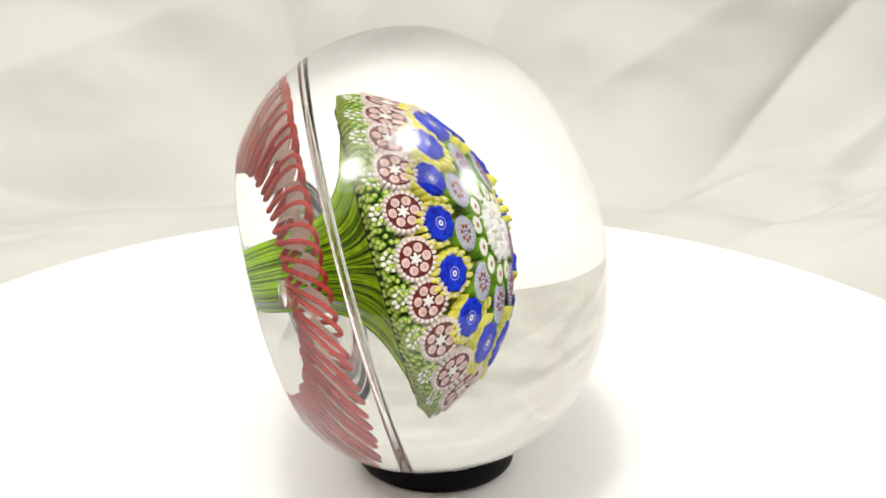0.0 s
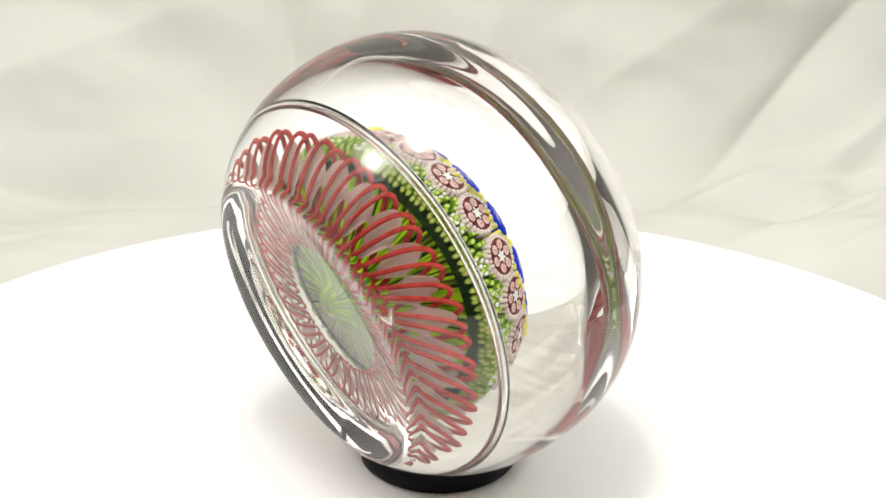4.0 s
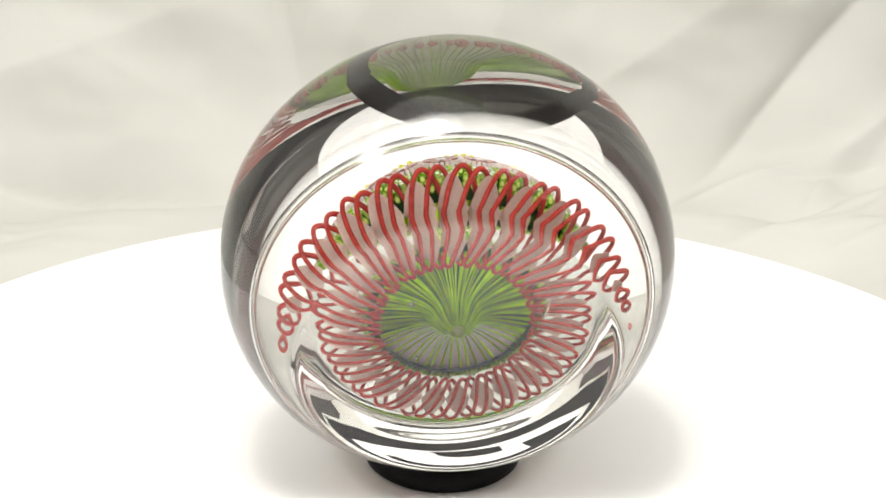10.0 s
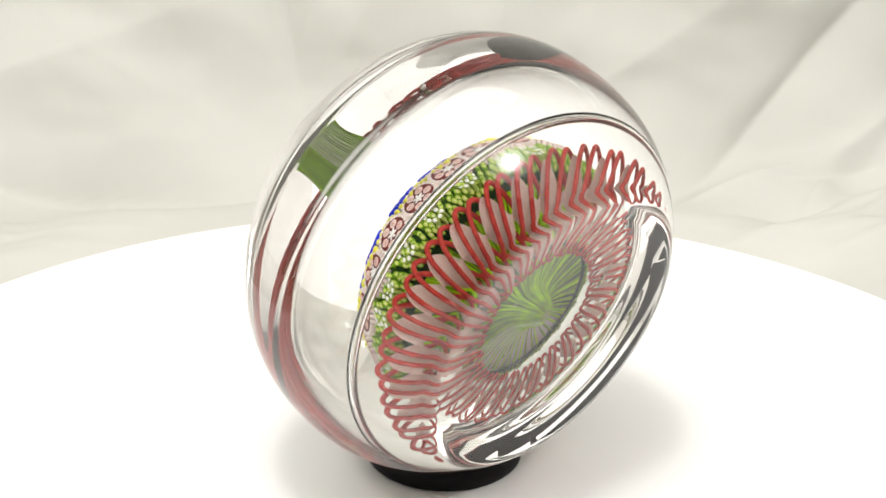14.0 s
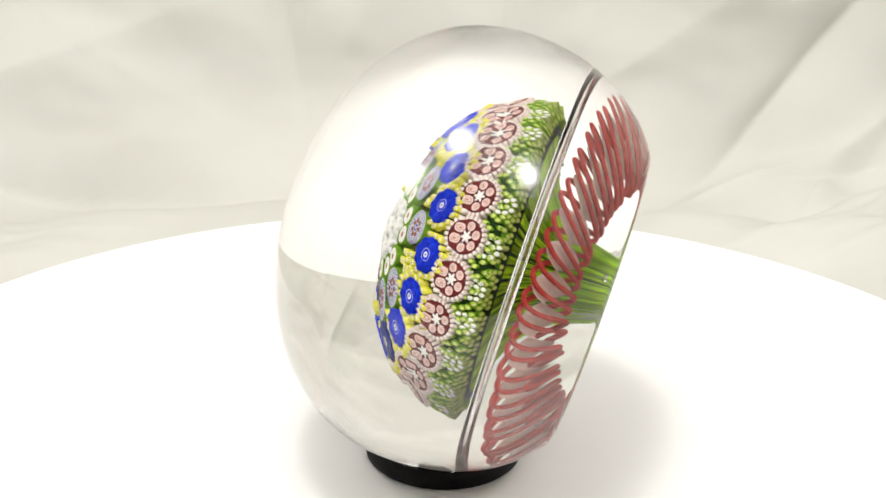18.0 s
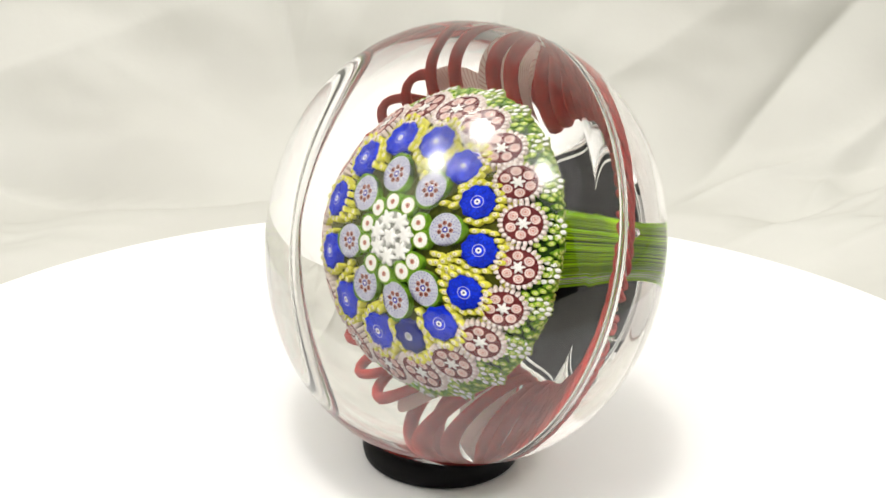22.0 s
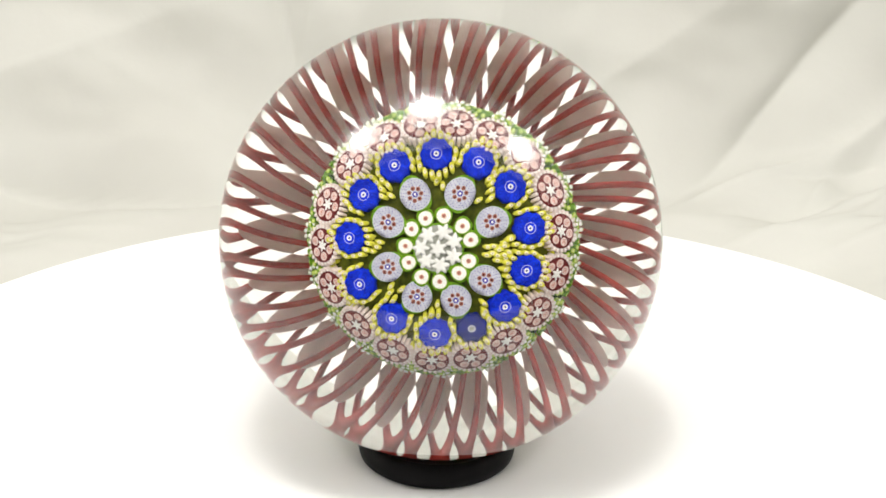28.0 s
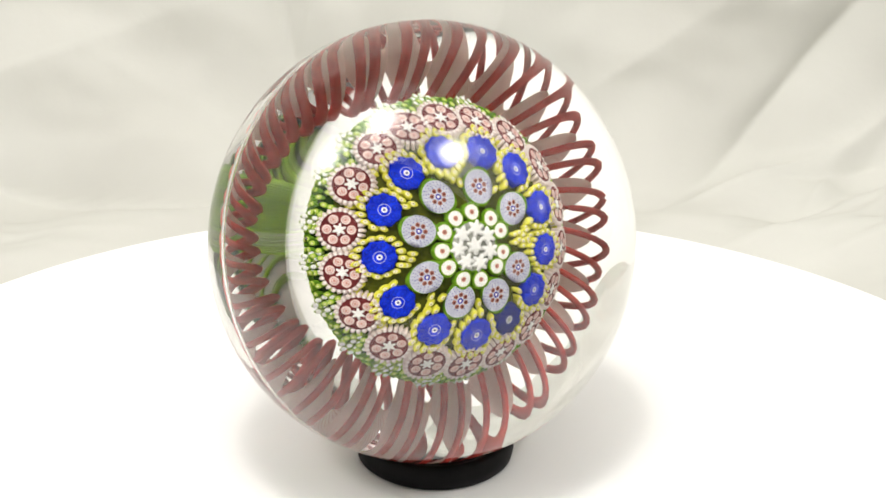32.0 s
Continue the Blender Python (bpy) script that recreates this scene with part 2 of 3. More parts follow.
# ---- the paperweight, in millimetres about its own axis ----
A, B, POWER = 38.75, 31.40, 2.126          # the dome
B_LOW, POWER_LOW = 32.30, 2.240            # the half towards the foot
FOOT, DISH, DISH_R = -25.30, 3.40, 24.6    # the ground foot is hollowed out
GLASS_AT = Vector((0.18, -0.22, -0.42))     # the dome's centre in the motif's space
AXIS_AT = Vector((0.29, -0.05))       # the motif stands a little off the glass's axis


def mm(verts):
    return [Vector(v) * MM for v in verts]


def glass_profile():
    """An oblate ball with a rounded rim round a hollow ground foot."""
    pts = [(0.0, B)]
    for k in range(1, 121):
        z = B * math.cos(k / 120 * math.pi / 2)
        pts.append((A * max(0.0, 1 - abs(z / B) ** POWER) ** (1 / POWER), z))
    end = math.asin(-(FOOT + 1.35) / B_LOW)
    for k in range(1, 81):
        z = -B_LOW * math.sin(k / 80 * end)
        pts.append((A * max(0.0, 1 - abs(z / B_LOW) ** POWER_LOW) ** (1 / POWER_LOW), z))
    r = pts[-1][0]
    pts += [(r - 0.45, FOOT + 0.93), (r - 0.95, FOOT + 0.56), (r - 1.5, FOOT + 0.28), (r - 2.1, FOOT + 0.10), (r - 2.7, FOOT + 0.04), (r - 3.2, FOOT + 0.10)]
    for k in range(25):
        q = DISH_R * (1 - k / 25)
        if q < r - 3.6:
            pts.append((q, FOOT + DISH * (1 - (q / DISH_R) ** 2)))
    return pts + [(0, FOOT + DISH)]


def glass_shift(z):
    """Dome and foot are not quite on one axis."""
    return Vector((-0.044 * z, 0.003 * z)) if z > 0 else Vector((-0.001 * -z, -0.017 * -z))


def glass_body(parent):
    prof = glass_profile()
    v, f = lathe(prof, 320)
    v = [(x + glass_shift(z)[0] + GLASS_AT[0], y + glass_shift(z)[1] + GLASS_AT[1], z + GLASS_AT[2]) for x, y, z in v]
    ob = mesh_object("glass_body", mm(v), [q[::-1] for q in f], CLEAR, parent, "clear polished crystal dome and foot")
    return ob


def air_ring(parent):
    """A thin ring of trapped air where dome and foot were joined."""
    n = 160
    pts = [(0.65 + RING_R * math.cos(2 * math.pi * k / n), 0.45 + RING_R * math.sin(2 * math.pi * k / n), RING_Z - 0.65 * math.cos(2 * math.pi * k / n)) for k in range(n)]
    v, f = tube(pts, 0.75, 14, closed=True)
    ob = mesh_object("air_ring", mm(v), f, AIR, parent, "thin silvery ring of trapped air")
    ob.visible_shadow = False
    return ob


RING_R, RING_Z = 27.2, -9.2


def bubbles(parent):
    """Small bubbles of air caught in the clear glass."""
    for x, y, z, rx, ry, rz, turn in BUBBLES:
        n = 10
        v, f = lathe([(math.sin(math.pi * k / n) if 0 < k < n else 0.0, math.cos(math.pi * k / n)) for k in range(n + 1)], 16)
        m = Matrix.Rotation(radians(turn), 4, "Z")
        v = [m @ Vector((a * rx, b * ry, c * rz)) + Vector((x, y, z)) for a, b, c in v]
        ob = mesh_object("air_bubble", mm(v), [q[::-1] for q in f], AIR, parent, "small bubble of trapped air")
        ob.visible_shadow = False


BUBBLES = [(-15.0, 4.0, -16.0, 0.32, 2.3, 0.8, 14), (7.5, 5.4, -16.6, 0.4, 0.55, 0.5, 0), (6.5, -6.5, -17.0, 0.3, 0.3, 0.4, 0),
           (-25.85, 5.59, 9.36, 0.22, 0.22, 0.22, 0)]


# cap of the motif from the crown down to the rim, then its hollow underside
CAP = [(0, 5.55), (2, 5.45), (4, 5.25), (6, 4.92), (8, 4.5), (10, 3.95), (12, 3.18), (13.6, 2.1), (14.9, 0.8), (15.9, -0.5), (16.8, -2.0), (17.4, -3.3), (17.3, -4.5), (16.4, -5.5), (14.8, -6.4)]
UNDER = [(16.2, -4.2), (15.0, -5.0), (13.2, -5.6), (10.8, -6.3), (8.7, -7.1), (7.0, -8.1), (5.6, -9.3), (4.7, -10.8), (4.1, -12.6), (3.7, -14.5), (3.2, -16.7), (2.7, -18.8), (2.0, -20.6), (1.2, -21.7)]


def lean(z):
    """The stem runs aslant to the foot."""
    t = min(1.0, max(0.0, (-4.0 - z) / 18.0))
    return AXIS_AT + Vector((0.85, 1.15)) * (t * t * (3 - 2 * t))


def cap_shift(z):
    return AXIS_AT


TILT = Matrix.Rotation(radians(3.1), 4, "Y") @ Matrix.Rotation(radians(-0.1), 4, "X")       # the motif leans a little in the glass


def cap_at(s):
    p, q = spline(CAP, s), spline(CAP, min(s + 0.004, 0.99999)) - spline(CAP, max(s - 0.004, 0))
    t = q.normalized()
    return p, t, Vector((-t[1], t[0]))      # point, way down the slope, normal (radial, height)


def s_of(r):
    lo, hi = 0.0, 11 / 14
    for _ in range(30):
        mid = (lo + hi) / 2
        lo, hi = (mid, hi) if spline(CAP, mid)[0] < r else (lo, mid)
    return lo


def seat(s, az, lift=0.0, turn=0.0, tilt=0.0):
    """Where a cane stands on the cap: x round the axis, y up the slope, z out of it."""
    p, t, n = cap_at(s)
    c, d = math.cos(radians(az)), math.sin(radians(az))
    out = Vector((c * n[0], d * n[0], n[1])).normalized()
    up = Vector((-c * t[0], -d * t[0], -t[1])).normalized()
    side = up.cross(out)
    o = cap_shift(p[1])
    at = (Vector((o[0] + c * p[0], o[1] + d * p[0], p[1])) + out * lift) * MM
    m = Matrix((side, up, out)).transposed().to_4x4()
    return TILT @ Matrix.Translation(at) @ m @ Matrix.Rotation(radians(turn), 4, "Z") @ Matrix.Rotation(radians(tilt), 4, "X")


def outline(n, lobes=0, amp=0.0, sx=1.0, sy=1.0, sharp=1.0, phase=0.0):
    pts = []
    for k in range(n):
        a = 2 * math.pi * k / n
        w = math.cos(lobes * a + phase) if lobes else 0.0
        r = 1 + amp * math.copysign(abs(w) ** sharp, w)
        pts.append((r * math.cos(a) * sx, r * math.sin(a) * sy))
    return pts


def cane_mesh(name, zones, shape, depth=2.5, dome=0.15, taper=0.9):
    """A cane's end: zones of (radius, material) from the middle outwards, domed, and its side."""
    verts, faces, mats, slots = [(0, 0, dome)], [], [], []
    n = len(shape)
    rmax = zones[-1][0]

    def slot(mat):
        if mat not in slots:
            slots.append(mat)
        return slots.index(mat)

    for i, (r, mat) in enumerate(zones):
        inner_round = i < len(zones) - 1
        for k, (x, y) in enumerate(shape):
            if inner_round:
                a = 2 * math.pi * k / n
                x, y = 0.75 * math.cos(a) + 0.25 * x, 0.75 * math.sin(a) + 0.25 * y
            verts.append((x * r, y * r, dome * (1 - (r / rmax) ** 2)))
        for k in range(n):
            b = 1 + i * n
            faces.append([0, b + k, b + (k + 1) % n] if i == 0 else [b - n + k, b + k, b + (k + 1) % n, b - n + (k + 1) % n])
            mats.append(slot(mat))
    b = 1 + (len(zones) - 1) * n
    for x, y in shape:
        verts.append((x * rmax * taper, y * rmax * taper, -depth))
    for k in range(n):
        faces.append([b + k, b + n + k, b + n + (k + 1) % n, b + (k + 1) % n])
        mats.append(slot(zones[-1][1]))
    me = bpy.data.meshes.new(name)
    me.from_pydata(mm(verts), [], faces)
    for m in slots:
        me.materials.append(m)
    me.polygons.foreach_set("material_index", mats)
    me.polygons.foreach_set("use_smooth", [True] * len(faces))
    me.update()
    return me


def many(name, mesh, spots):
    """One mesh of several equal rods, at (x, y, z, turn) in millimetres."""
    src_v = [v.co.copy() for v in mesh.vertices]
    src_f = [(list(q.vertices), q.material_index) for q in mesh.polygons]
    verts, faces, mats = [], [], []
    for x, y, z, turn in spots:
        m = Matrix.Translation(Vector((x, y, z)) * MM) @ Matrix.Rotation(radians(turn), 4, "Z")
        base = len(verts)
        verts += [m @ v for v in src_v]
        for q, mi in src_f:
            faces.append([base + i for i in q])
            mats.append(mi)
    me = bpy.data.meshes.new(name)
    me.from_pydata(verts, [], faces)
    for m in mesh.materials:
        me.materials.append(m)
    me.polygons.foreach_set("material_index", mats)
    me.polygons.foreach_set("use_smooth", [True] * len(faces))
    me.update()
    return me


def ring_spots(n, r, z=0.0, face=True, start=0.0):
    return [(r * math.cos(radians(start + 360 * k / n)), r * math.sin(radians(start + 360 * k / n)), z, start + 360 * k / n if face else 0) for k in range(n)]


def shift(x, y, z=0.0, turn=0.0):
    return Matrix.Translation(Vector((x, y, z)) * MM) @ Matrix.Rotation(radians(turn), 4, "Z")


HEART = Matrix.Translation(Vector((-0.1, -0.35, 0)) * MM)      # the heart of the pattern is a little off its rings


LAVENDER_AT = (118, 71, 26.5, -35, -71, -111, -155, 158)


def motif_cap(parent):
    # beds between the canes
    s_mid = s_of(16.6)
    for name, lo, hi, mat, drop, label in (("cane_bed", 0.0, s_mid, BED, 0.9, "dark olive glass between the canes"),
                                           ("outer_cane_bed", s_mid, 1.0, DARK_GREEN, 0.7, "dark green glass between the canes")):
        prof = []
        for k in range(25):
            p, t, n = cap_at(lo + (hi - lo) * k / 24)
            prof.append((max(0.0, p[0] - n[0] * drop) if k or lo else 0.0, p[1] - n[1] * drop))
        v, f = lathe(prof, 96)
        mesh_object(name, mm([TILT @ Vector((x + cap_shift(z)[0], y + cap_shift(z)[1], z)) for x, y, z in v]), [q[::-1] for q in f], mat, parent, label)

    # heart: eight white stars
    star = cane_mesh("star_cane", [(0.5, WHITE), (1.0, WHITE)], outline(36, 6, 0.30), 1.2, 0.10)
    bed = cane_mesh("heart_bed", [(3.3, GREY), (3.6, LEAF)], outline(24), 0.8, 0.1)
    place_mesh("heart_bed", bed, parent, "", HEART @ seat(0.0001, 0, -0.22))
    place_mesh("star_cane", star, parent, "white star-shaped cane", HEART @ seat(0.0001, 0, 0.26))
    for k in range(7):
        place_mesh("star_cane", star, parent, "white star-shaped cane", HEART @ seat(s_of(2.38), 25 + 360 / 7 * k + random.uniform(-3, 3), random.uniform(0.18, 0.26), random.uniform(0, 60)))

    # ring of small green-cased canes
    cased = cane_mesh("green_cased_cane", [(0.22, BRICK), (0.36, PINK), (0.42, CREAM), (1.06, WHITE), (1.14, CREAM), (1.22, LEAF), (1.44, LEAF)], outline(18, 3, 0.09, 0.95, 1.12, 1.0, 1.6), 2.6, 0.1)
    for k in range(11):
        place_mesh("green_cased_cane", cased, parent, "cream cane with red heart and green casing",
                   HEART @ seat(s_of(4.55 + random.uniform(-0.15, 0.15)), 15 + 360 / 11 * k + random.uniform(-3, 3), 0.0, random.uniform(-25, 25)) @ Matrix.Scale(0.89, 4))

    # ring of lavender canes
    lav = cane_mesh("lavender_cane", [(0.20, WHITE), (0.45, VIOLET), (1.7, LAVENDER), (2.48, LAVENDER), (2.58, LEAF)], outline(30, 3, 0.05, 0.90, 1.18), 3.2, 0.12)
    tube_rod = cane_mesh("brick_rod", [(0.17, BURGUNDY), (0.36, BRICK)], outline(10), 1.0, 0.05)
    speck = cane_mesh("violet_speck", [(0.09, VIOLET)], outline(6), 0.4, 0.03)
    specks = many("violet_specks", speck, ring_spots(26, 2.22, 0.05) + ring_spots(22, 1.85, 0.08, True, 8) + ring_spots(16, 1.5, 0.10, True, 3))
    for az in LAVENDER_AT:
        c = place_mesh("lavender_cane", lav, parent, "pale lavender cane with a ring of brick-red rods",
                       seat(s_of(7.75 + random.uniform(-0.15, 0.2)), az, -0.05, random.uniform(-12, 12)) @ Matrix.Scale(0.87, 4))
        for x, y, z, a in ring_spots(7, 0.98, 0.13):
            place_mesh("brick_rod", tube_rod, c, "", shift(x, y, z, a))
        place_mesh("violet_specks", specks, c, "rim of tiny violet specks")

    # ring of cobalt canes, each in a collar of yellow rods
    flor = cane_mesh("cobalt_cane", [(0.15, COBALT_DEEP), (0.38, WHITE), (0.72, COBALT), (0.80, LAVENDER), (0.95, COBALT), (1.8, COBALT), (2.14, COBALT)], outline(36, 9, 0.06), 3.0, 0.10)
    dull = cane_mesh("dull_cobalt_cane", [(0.3, GREY), (0.55, LAVENDER), (0.7, COBALT_DEEP), (1.7, COBALT_DEEP), (2.0, COBALT_DEEP)], outline(32, 8, 0.09), 3.0, 0.10)
    petal = cane_mesh("petal_rings", [(0.22, COBALT), (0.30, COBALT_DEEP), (0.42, COBALT)], outline(12), 0.4, 0.04)
    petals = many("petal_rings", petal, ring_spots(9, 1.66, 0.05) + ring_spots(7, 1.28, 0.07, True, 20))
    yrod = cane_mesh("yellow_rod", [(0.06, BED), (0.26, CREAM), (0.39, YELLOW)], outline(12, 0, 0, 1.8, 0.92), 2.0, 0.14, 0.78)
    for az in (-67, -91, -120.5, -151, 178.5, 149.5, 122.5, 95, 67.5, 42, 12.7, -14.5, -41.5):
        odd = az == -67
        c = place_mesh("cobalt_cane", dull if odd else flor, parent, "dull deep blue cane with a grey heart" if odd else "cobalt blue lobed cane with a white star heart",
                       seat(s_of(12.26 + random.uniform(-0.15, 0.15)), az, 0.0))
        if not odd:
            place_mesh("petal_rings", petals, c)
        for k, (x, y, z, a) in enumerate(ring_spots(16, 2.72, -0.16, True, random.uniform(0, 22))):
            w = random.uniform(0.94, 1.08)
            rr, aa = 12.1 - 1.04 * y, radians(az) + 0.9 * x / 12.1
            if any(math.hypot(rr * math.cos(aa) - 7.7 * math.cos(radians(b)), rr * math.sin(aa) - 7.7 * math.sin(radians(b))) < 2.9 for b in LAVENDER_AT):
                continue
            place_mesh("yellow_rod", yrod, c, "", shift(x * w * 0.9, y * w * 1.04, z - 0.1 * abs(x) / 2.9, 90 + random.uniform(-14, 14)))
    # more yellow rods in the gaps towards the lavender ring
    for k in range(84):
        az = 360 / 84 * k + random.uniform(-1, 1)
        if min(abs((az - b + 180) % 360 - 180) for b in LAVENDER_AT) < 17:
            continue
        place_mesh("yellow_rod", yrod, parent, "", seat(s_of(8.3 + (k % 3) * 0.7 + random.uniform(-0.2, 0.2)), az, -0.25, 90 + random.uniform(-18, 18)))

    for k in range(120):         # and towards the outer ring
        place_mesh("yellow_rod", yrod, parent, "", seat(s_of(14.9 + (k % 2) * 0.4 + random.uniform(-0.2, 0.2)), 3.0 * k + random.uniform(-1, 1), -0.3, 90 + random.uniform(-18, 18)))
    for k in range(8):         # a wider gap in the lavender ring
        place_mesh("yellow_rod", yrod, parent, "", seat(s_of(6.6 + (k % 4) * 0.75 + random.uniform(-0.1, 0.1)), -4 + (k // 4 - 0.5) * 8 + random.uniform(-2, 2), -0.15, 90 + random.uniform(-12, 12)))

    # outer ring of burgundy canes
    body = cane_mesh("burgundy_cane", [(1.2, BURGUNDY), (2.05, BURGUNDY), (2.2, BURGUNDY)], outline(24), 3.0, 0.10)
    prod = cane_mesh("pink_rod", [(0.16, PINK), (0.27, BLUSH), (0.36, PINK), (0.54, BLUSH), (0.60, PINK)], outline(14), 1.0, 0.04)
    wstar = cane_mesh("white_star", [(0.35, WHITE), (0.62, WHITE)], outline(36, 6, 0.36), 0.8, 0.04)
    brod = cane_mesh("blush_rod", [(0.12, WHITE), (0.22, BLUSH), (0.32, BLUSH)], outline(10, 0, 0, 1.25, 0.8), 2.0, 0.06)
    collar = many("blush_collar", brod, ring_spots(24, 2.34, -0.03))
    for az in (102.3, 85, 67, 47.7, 28, 7.8, -13, -33.5, -54, -73.3, -92, -111.5, -133, -155, -176, 164, 142, 121):
        c = place_mesh("burgundy_cane", body, parent, "burgundy cane with pink rods round a white star",
                       seat(s_of(15.6 + random.uniform(-0.1, 0.15)), az, 0.0, random.uniform(0, 60)) @ Matrix.Scale(1.05, 4))
        for x, y, z, a in ring_spots(6, 1.38, 0.07):
            place_mesh("pink_rod", prod, c, "", shift(x, y, z, a))
        place_mesh("white_star", wstar, c, "", shift(0, 0, 0.11, random.uniform(0, 60)))
        place_mesh("blush_collar", collar, c, "collar of pale rods")

    # lowest ring: white clusters in green rods
    wrod = cane_mesh("white_rod", [(0.12, WHITE), (0.31, WHITE), (0.35, PALE_LEAF)], outline(10, 0, 0, 0.80, 1.55), 1.3, 0.10)
    grod = cane_mesh("green_rod_end", [(0.10, CREAM), (0.28, LIME), (0.34, LIME), (0.41, LEAF)], outline(10, 0, 0, 0.78, 1.35), 1.2, 0.08)
    for k in range(19):
        az = 9 + 360 / 19 * k + random.uniform(-1.5, 1.5)
        spots = [(x + random.uniform(-0.06, 0.06), y * 1.2, z, random.uniform(-12, 12)) for x, y, z, a in ring_spots(4, 0.52, 0.05, False, random.uniform(0, 90)) + ring_spots(10, 1.22, 0.0, False, random.uniform(0, 40))]
        cluster = many("white_cluster", wrod, spots)
        place_mesh("white_cluster", cluster, parent, "white star cluster of small rods", seat((10.75 + random.uniform(-0.1, 0.12)) / 14, az, -0.42))
    for row, (s0, n, lift) in enumerate(((9.7, 96, -0.22), (10.25, 76, -0.24), (10.85, 57, -0.26), (11.45, 76, -0.24), (12.0, 104, -0.2), (12.5, 110, -0.18), (13.0, 104, -0.16))):
        for k in range(n):
            az = 360 / n * (k + 0.5 * (row % 2)) + random.uniform(-1.0, 1.0)
            place_mesh("green_rod_end", grod, parent, "", seat((s0 + random.uniform(-0.1, 0.1)) / 14, az, lift + random.uniform(-0.04, 0.05), random.uniform(-15, 15)))


def stem(parent):
    # dark core, then the drawn-out green rods that run from the rim to the foot
    prof = [spline(UNDER, k / 40) for k in range(41)]
    core = []
    for p in prof:
        core.append((max(0.05, p[0] - 0.12), p[1] + 0.20))
    v, f = lathe(core + [(0, -21.4)], 72)
    v = [TILT @ Vector((x + lean(z)[0], y + lean(z)[1], z)) for x, y, z in v]
    # white patch paints the brightness seen past the stem's lower side
    def pale(q):
        mid = sum((Vector(v[i]) for i in q), Vector()) / len(q)
        c = lean(mid[2])
        return -21.2 < mid[2] < -4.3 and -160 < math.degrees(math.atan2(mid[1] - c[1], mid[0] - c[0])) < -25

    for name, mat, label, side in (("stem_core", STEM_DARK, "dark green heart of the stem", False), ("bright_patch", WHITE, "white patch painted for the brightness seen between the rods", True)):
        mesh_object(name, mm(v), [q[::-1] for q in f if pale(q) == side], mat, parent, label)
    n = 160
    for k in range(n):
        az = 2 * math.pi * (k + random.uniform(-0.2, 0.2)) / n
        reach = random.uniform(0.0, 0.03)
        if -150 < (math.degrees(az) + 180) % 360 - 180 < -30 and k % 3:
            continue
        pts, rad = [], []
        wob = random.uniform(0, 6.28)
        for i in range(22):
            s = reach + (1 - reach - random.uniform(0, 0.002)) * i / 21
            p = spline(UNDER, s)
            c = lean(p[1])
            a = az + 0.02 * math.sin(wob + 5 * s)
            pts.append(TILT @ Vector((c[0] + p[0] * math.cos(a), c[1] + p[0] * math.sin(a), p[1])))
            rad.append(max(0.03, min(0.5, 2 * math.pi * p[0] / n * 0.5)))
        v, f = tube(pts, rad, 5)
        mesh_object("stem_rod", mm(v), f, STEM, parent)
    c = lean(-21.7)
    tip = cane_mesh("stem_tip", [(0.35, GREY), (0.5, PALE_LEAF), (1.25, PALE_LEAF)], outline(20), 0.9, 0.25)
    place_mesh("stem_tip", tip, parent, "pale green cut end of the stem", TILT @ Matrix.Translation(Vector((c[0], c[1], -21.75)) * MM) @ Matrix.Rotation(math.pi, 4, "X"))


TORUS_R, TORUS_A, TORUS_B, TORUS_Z, SLANT = 18.45, 5.45, 0.95, -12.9, 0.32
TURNS = 13


def torus_point(th, psi, k=1.0):
    r = TORUS_R + TORUS_A * k * math.cos(psi)
    return Vector((0.10 + r * math.cos(th), 0.2 + r * math.sin(th), TORUS_Z + SLANT * (r - TORUS_R) - TORUS_B * k * math.sin(psi)))


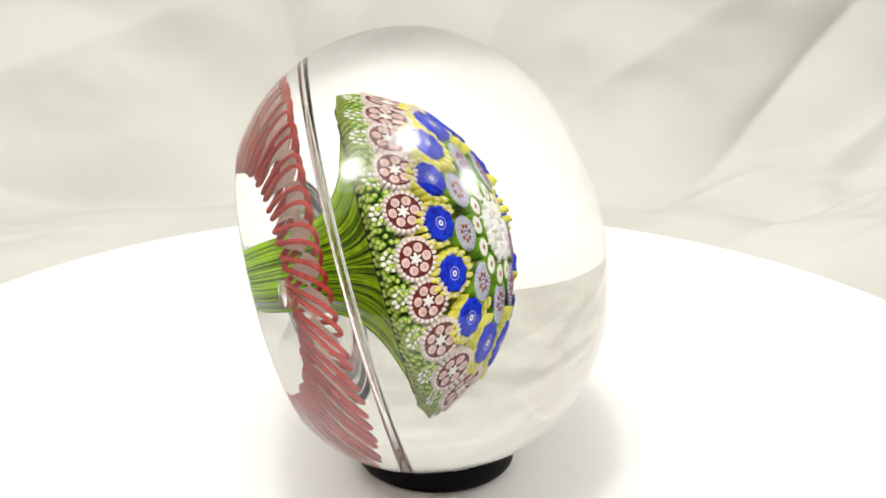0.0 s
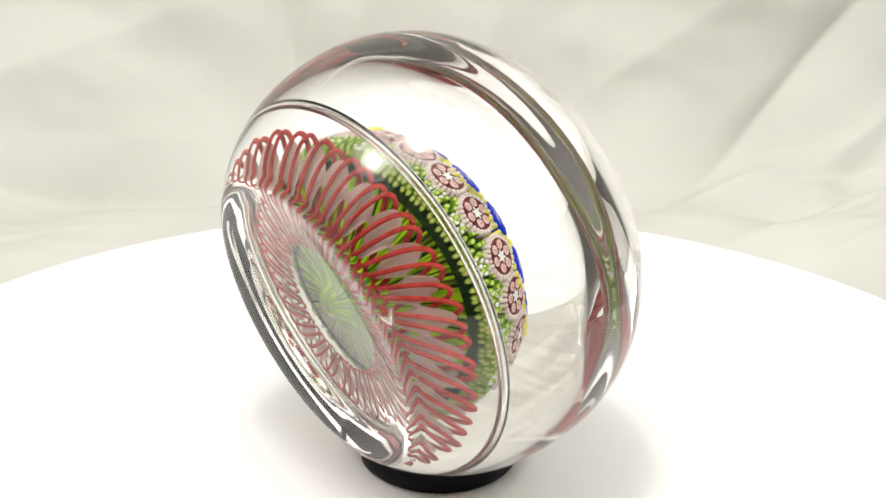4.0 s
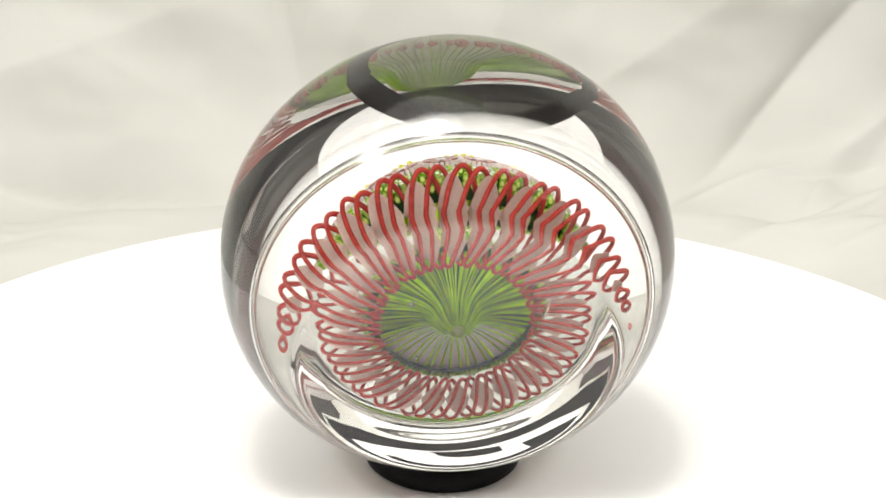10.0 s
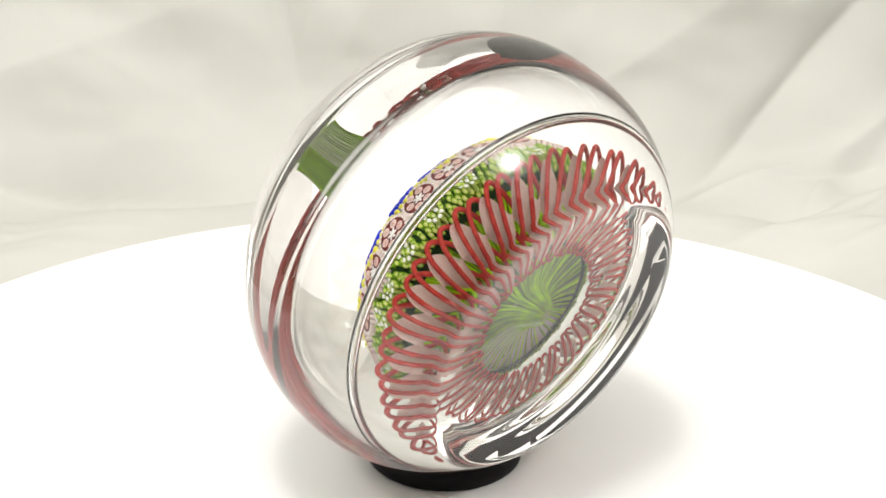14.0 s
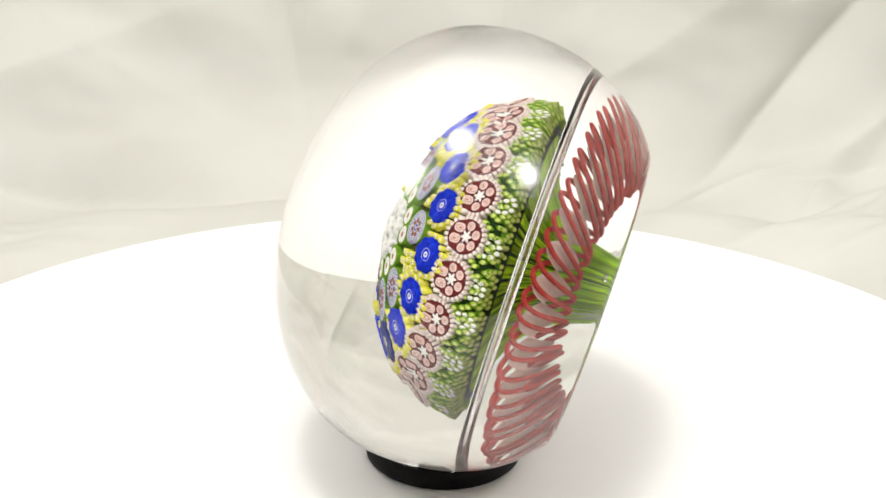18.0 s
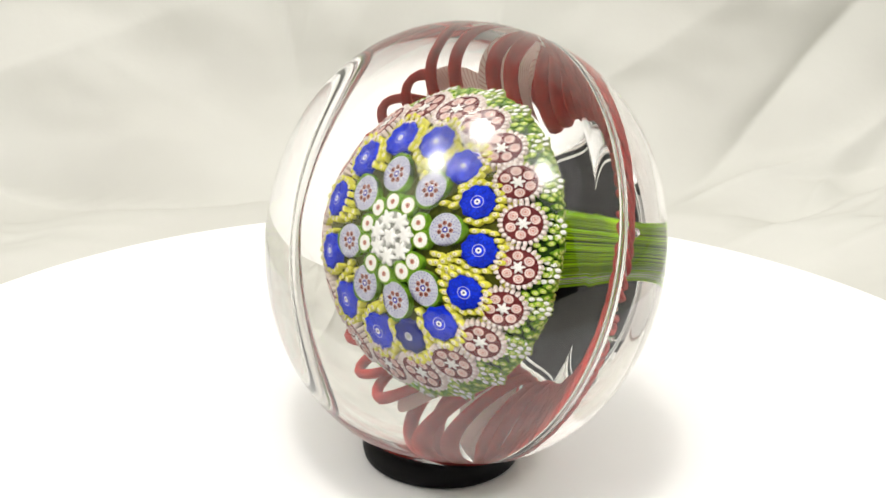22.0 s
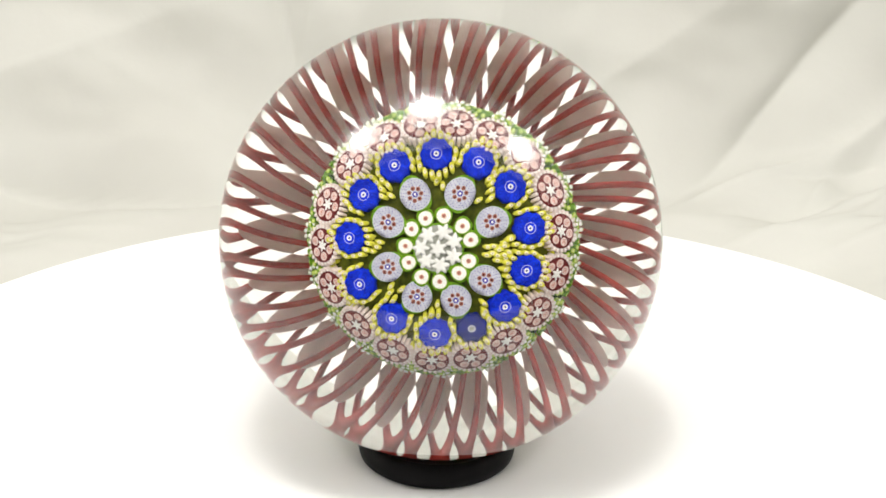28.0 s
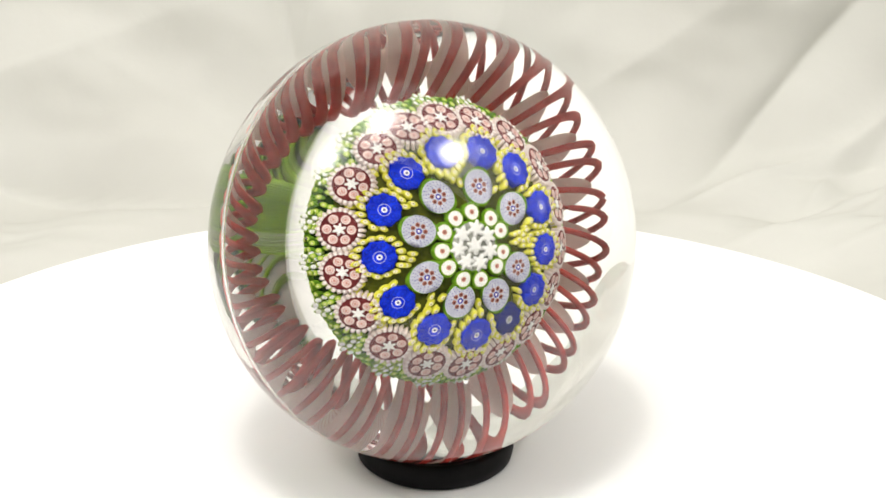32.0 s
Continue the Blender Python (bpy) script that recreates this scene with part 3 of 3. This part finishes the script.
def torsade(parent):
    steps = TURNS * 30
    for j in range(4):
        ph = math.pi / 2 * j + (0.15 if j % 2 else -0.15)
        pts = []
        for i in range(steps):
            th = 2 * math.pi * i / steps
            w = 1.0 + 0.03 * math.sin(5 * th + j) + 0.02 * math.sin(11 * th + 2 * j)
            pts.append(torus_point(th, ph - TURNS * th + 0.12 * math.sin(7 * th + j), w))
        v, f = tube(pts, 0.37, 8, closed=True)
        mesh_object("red_thread", mm(v), f, THREAD, parent, "brick-red spiral thread")
    # one flat lacy tape, twisted inside the threads
    verts, faces = [], []
    n = 8
    w = n + 1
    for i in range(steps):
        th = 2 * math.pi * i / steps
        ps = math.pi / 4 - TURNS * th + 0.10 * math.sin(6 * th)
        reach = 0.82 * (1 + 0.05 * math.sin(9 * th))
        verts += [torus_point(th, ps, (2 * q / n - 1) * reach) for q in range(w)]
    for i in range(steps):
        a, b = i * w, (i + 1) % steps * w
        faces += [[a + q, a + q + 1, b + q + 1, b + q] for q in range(n)]
    ob = mesh_object("lace_tape", mm(verts), faces, GAUZE, parent, "pale pink-white lacy glass tape")
    layer = ob.data.uv_layers.new(name="along")
    idx = np.array([l.vertex_index for l in ob.data.loops])
    row, col = (idx // w).astype(float), (idx % w) / n
    row[(row == 0) & (idx.reshape(-1, 4).max(1).repeat(4) >= (steps - 1) * w)] = steps
    layer.data.foreach_set("uv", np.stack([col, row * 0.25], -1).ravel())


def paperweight():
    top = tagged(new("paperweight"), "clear glass paperweight with millefiori mushroom inside, tilted on black stand", "paperweight")
    glass_body(top)
    air_ring(top)
    bubbles(top)
    motif_cap(top)
    stem(top)
    torsade(top)
    return top


TABLE = turntable()
STAND = puck_stand()
WEIGHT = paperweight()


# light is bent by the clear glass on its way to all that lies in or under it
for lamp in bpy.data.lights:
    lamp.cycles.is_caustics_light = True
for ob in bpy.data.objects:
    if ob.type == "MESH":
        if ob.name == "glass_body":
            ob.cycles.is_caustics_caster = True
        else:
            ob.cycles.is_caustics_receiver = True


# ---- what turns ----
def motions():
    times = [0.5 * k for k in range(65)]
    rest = pose(-0.749 * MM, 3.08 * MM, 41.15 * MM, 73.9, 0, 0)
    stand = pose(-0.557 * MM, 0.665 * MM, 0.0001)
    for thing, m in ((TABLE, pose(0, 0, 0)), (STAND, stand), (WEIGHT, rest)):
        walk(thing, [(t, pose(0, 0, 0, 0, 0, SPIN * (t - FACE)) @ m) for t in times])


motions()
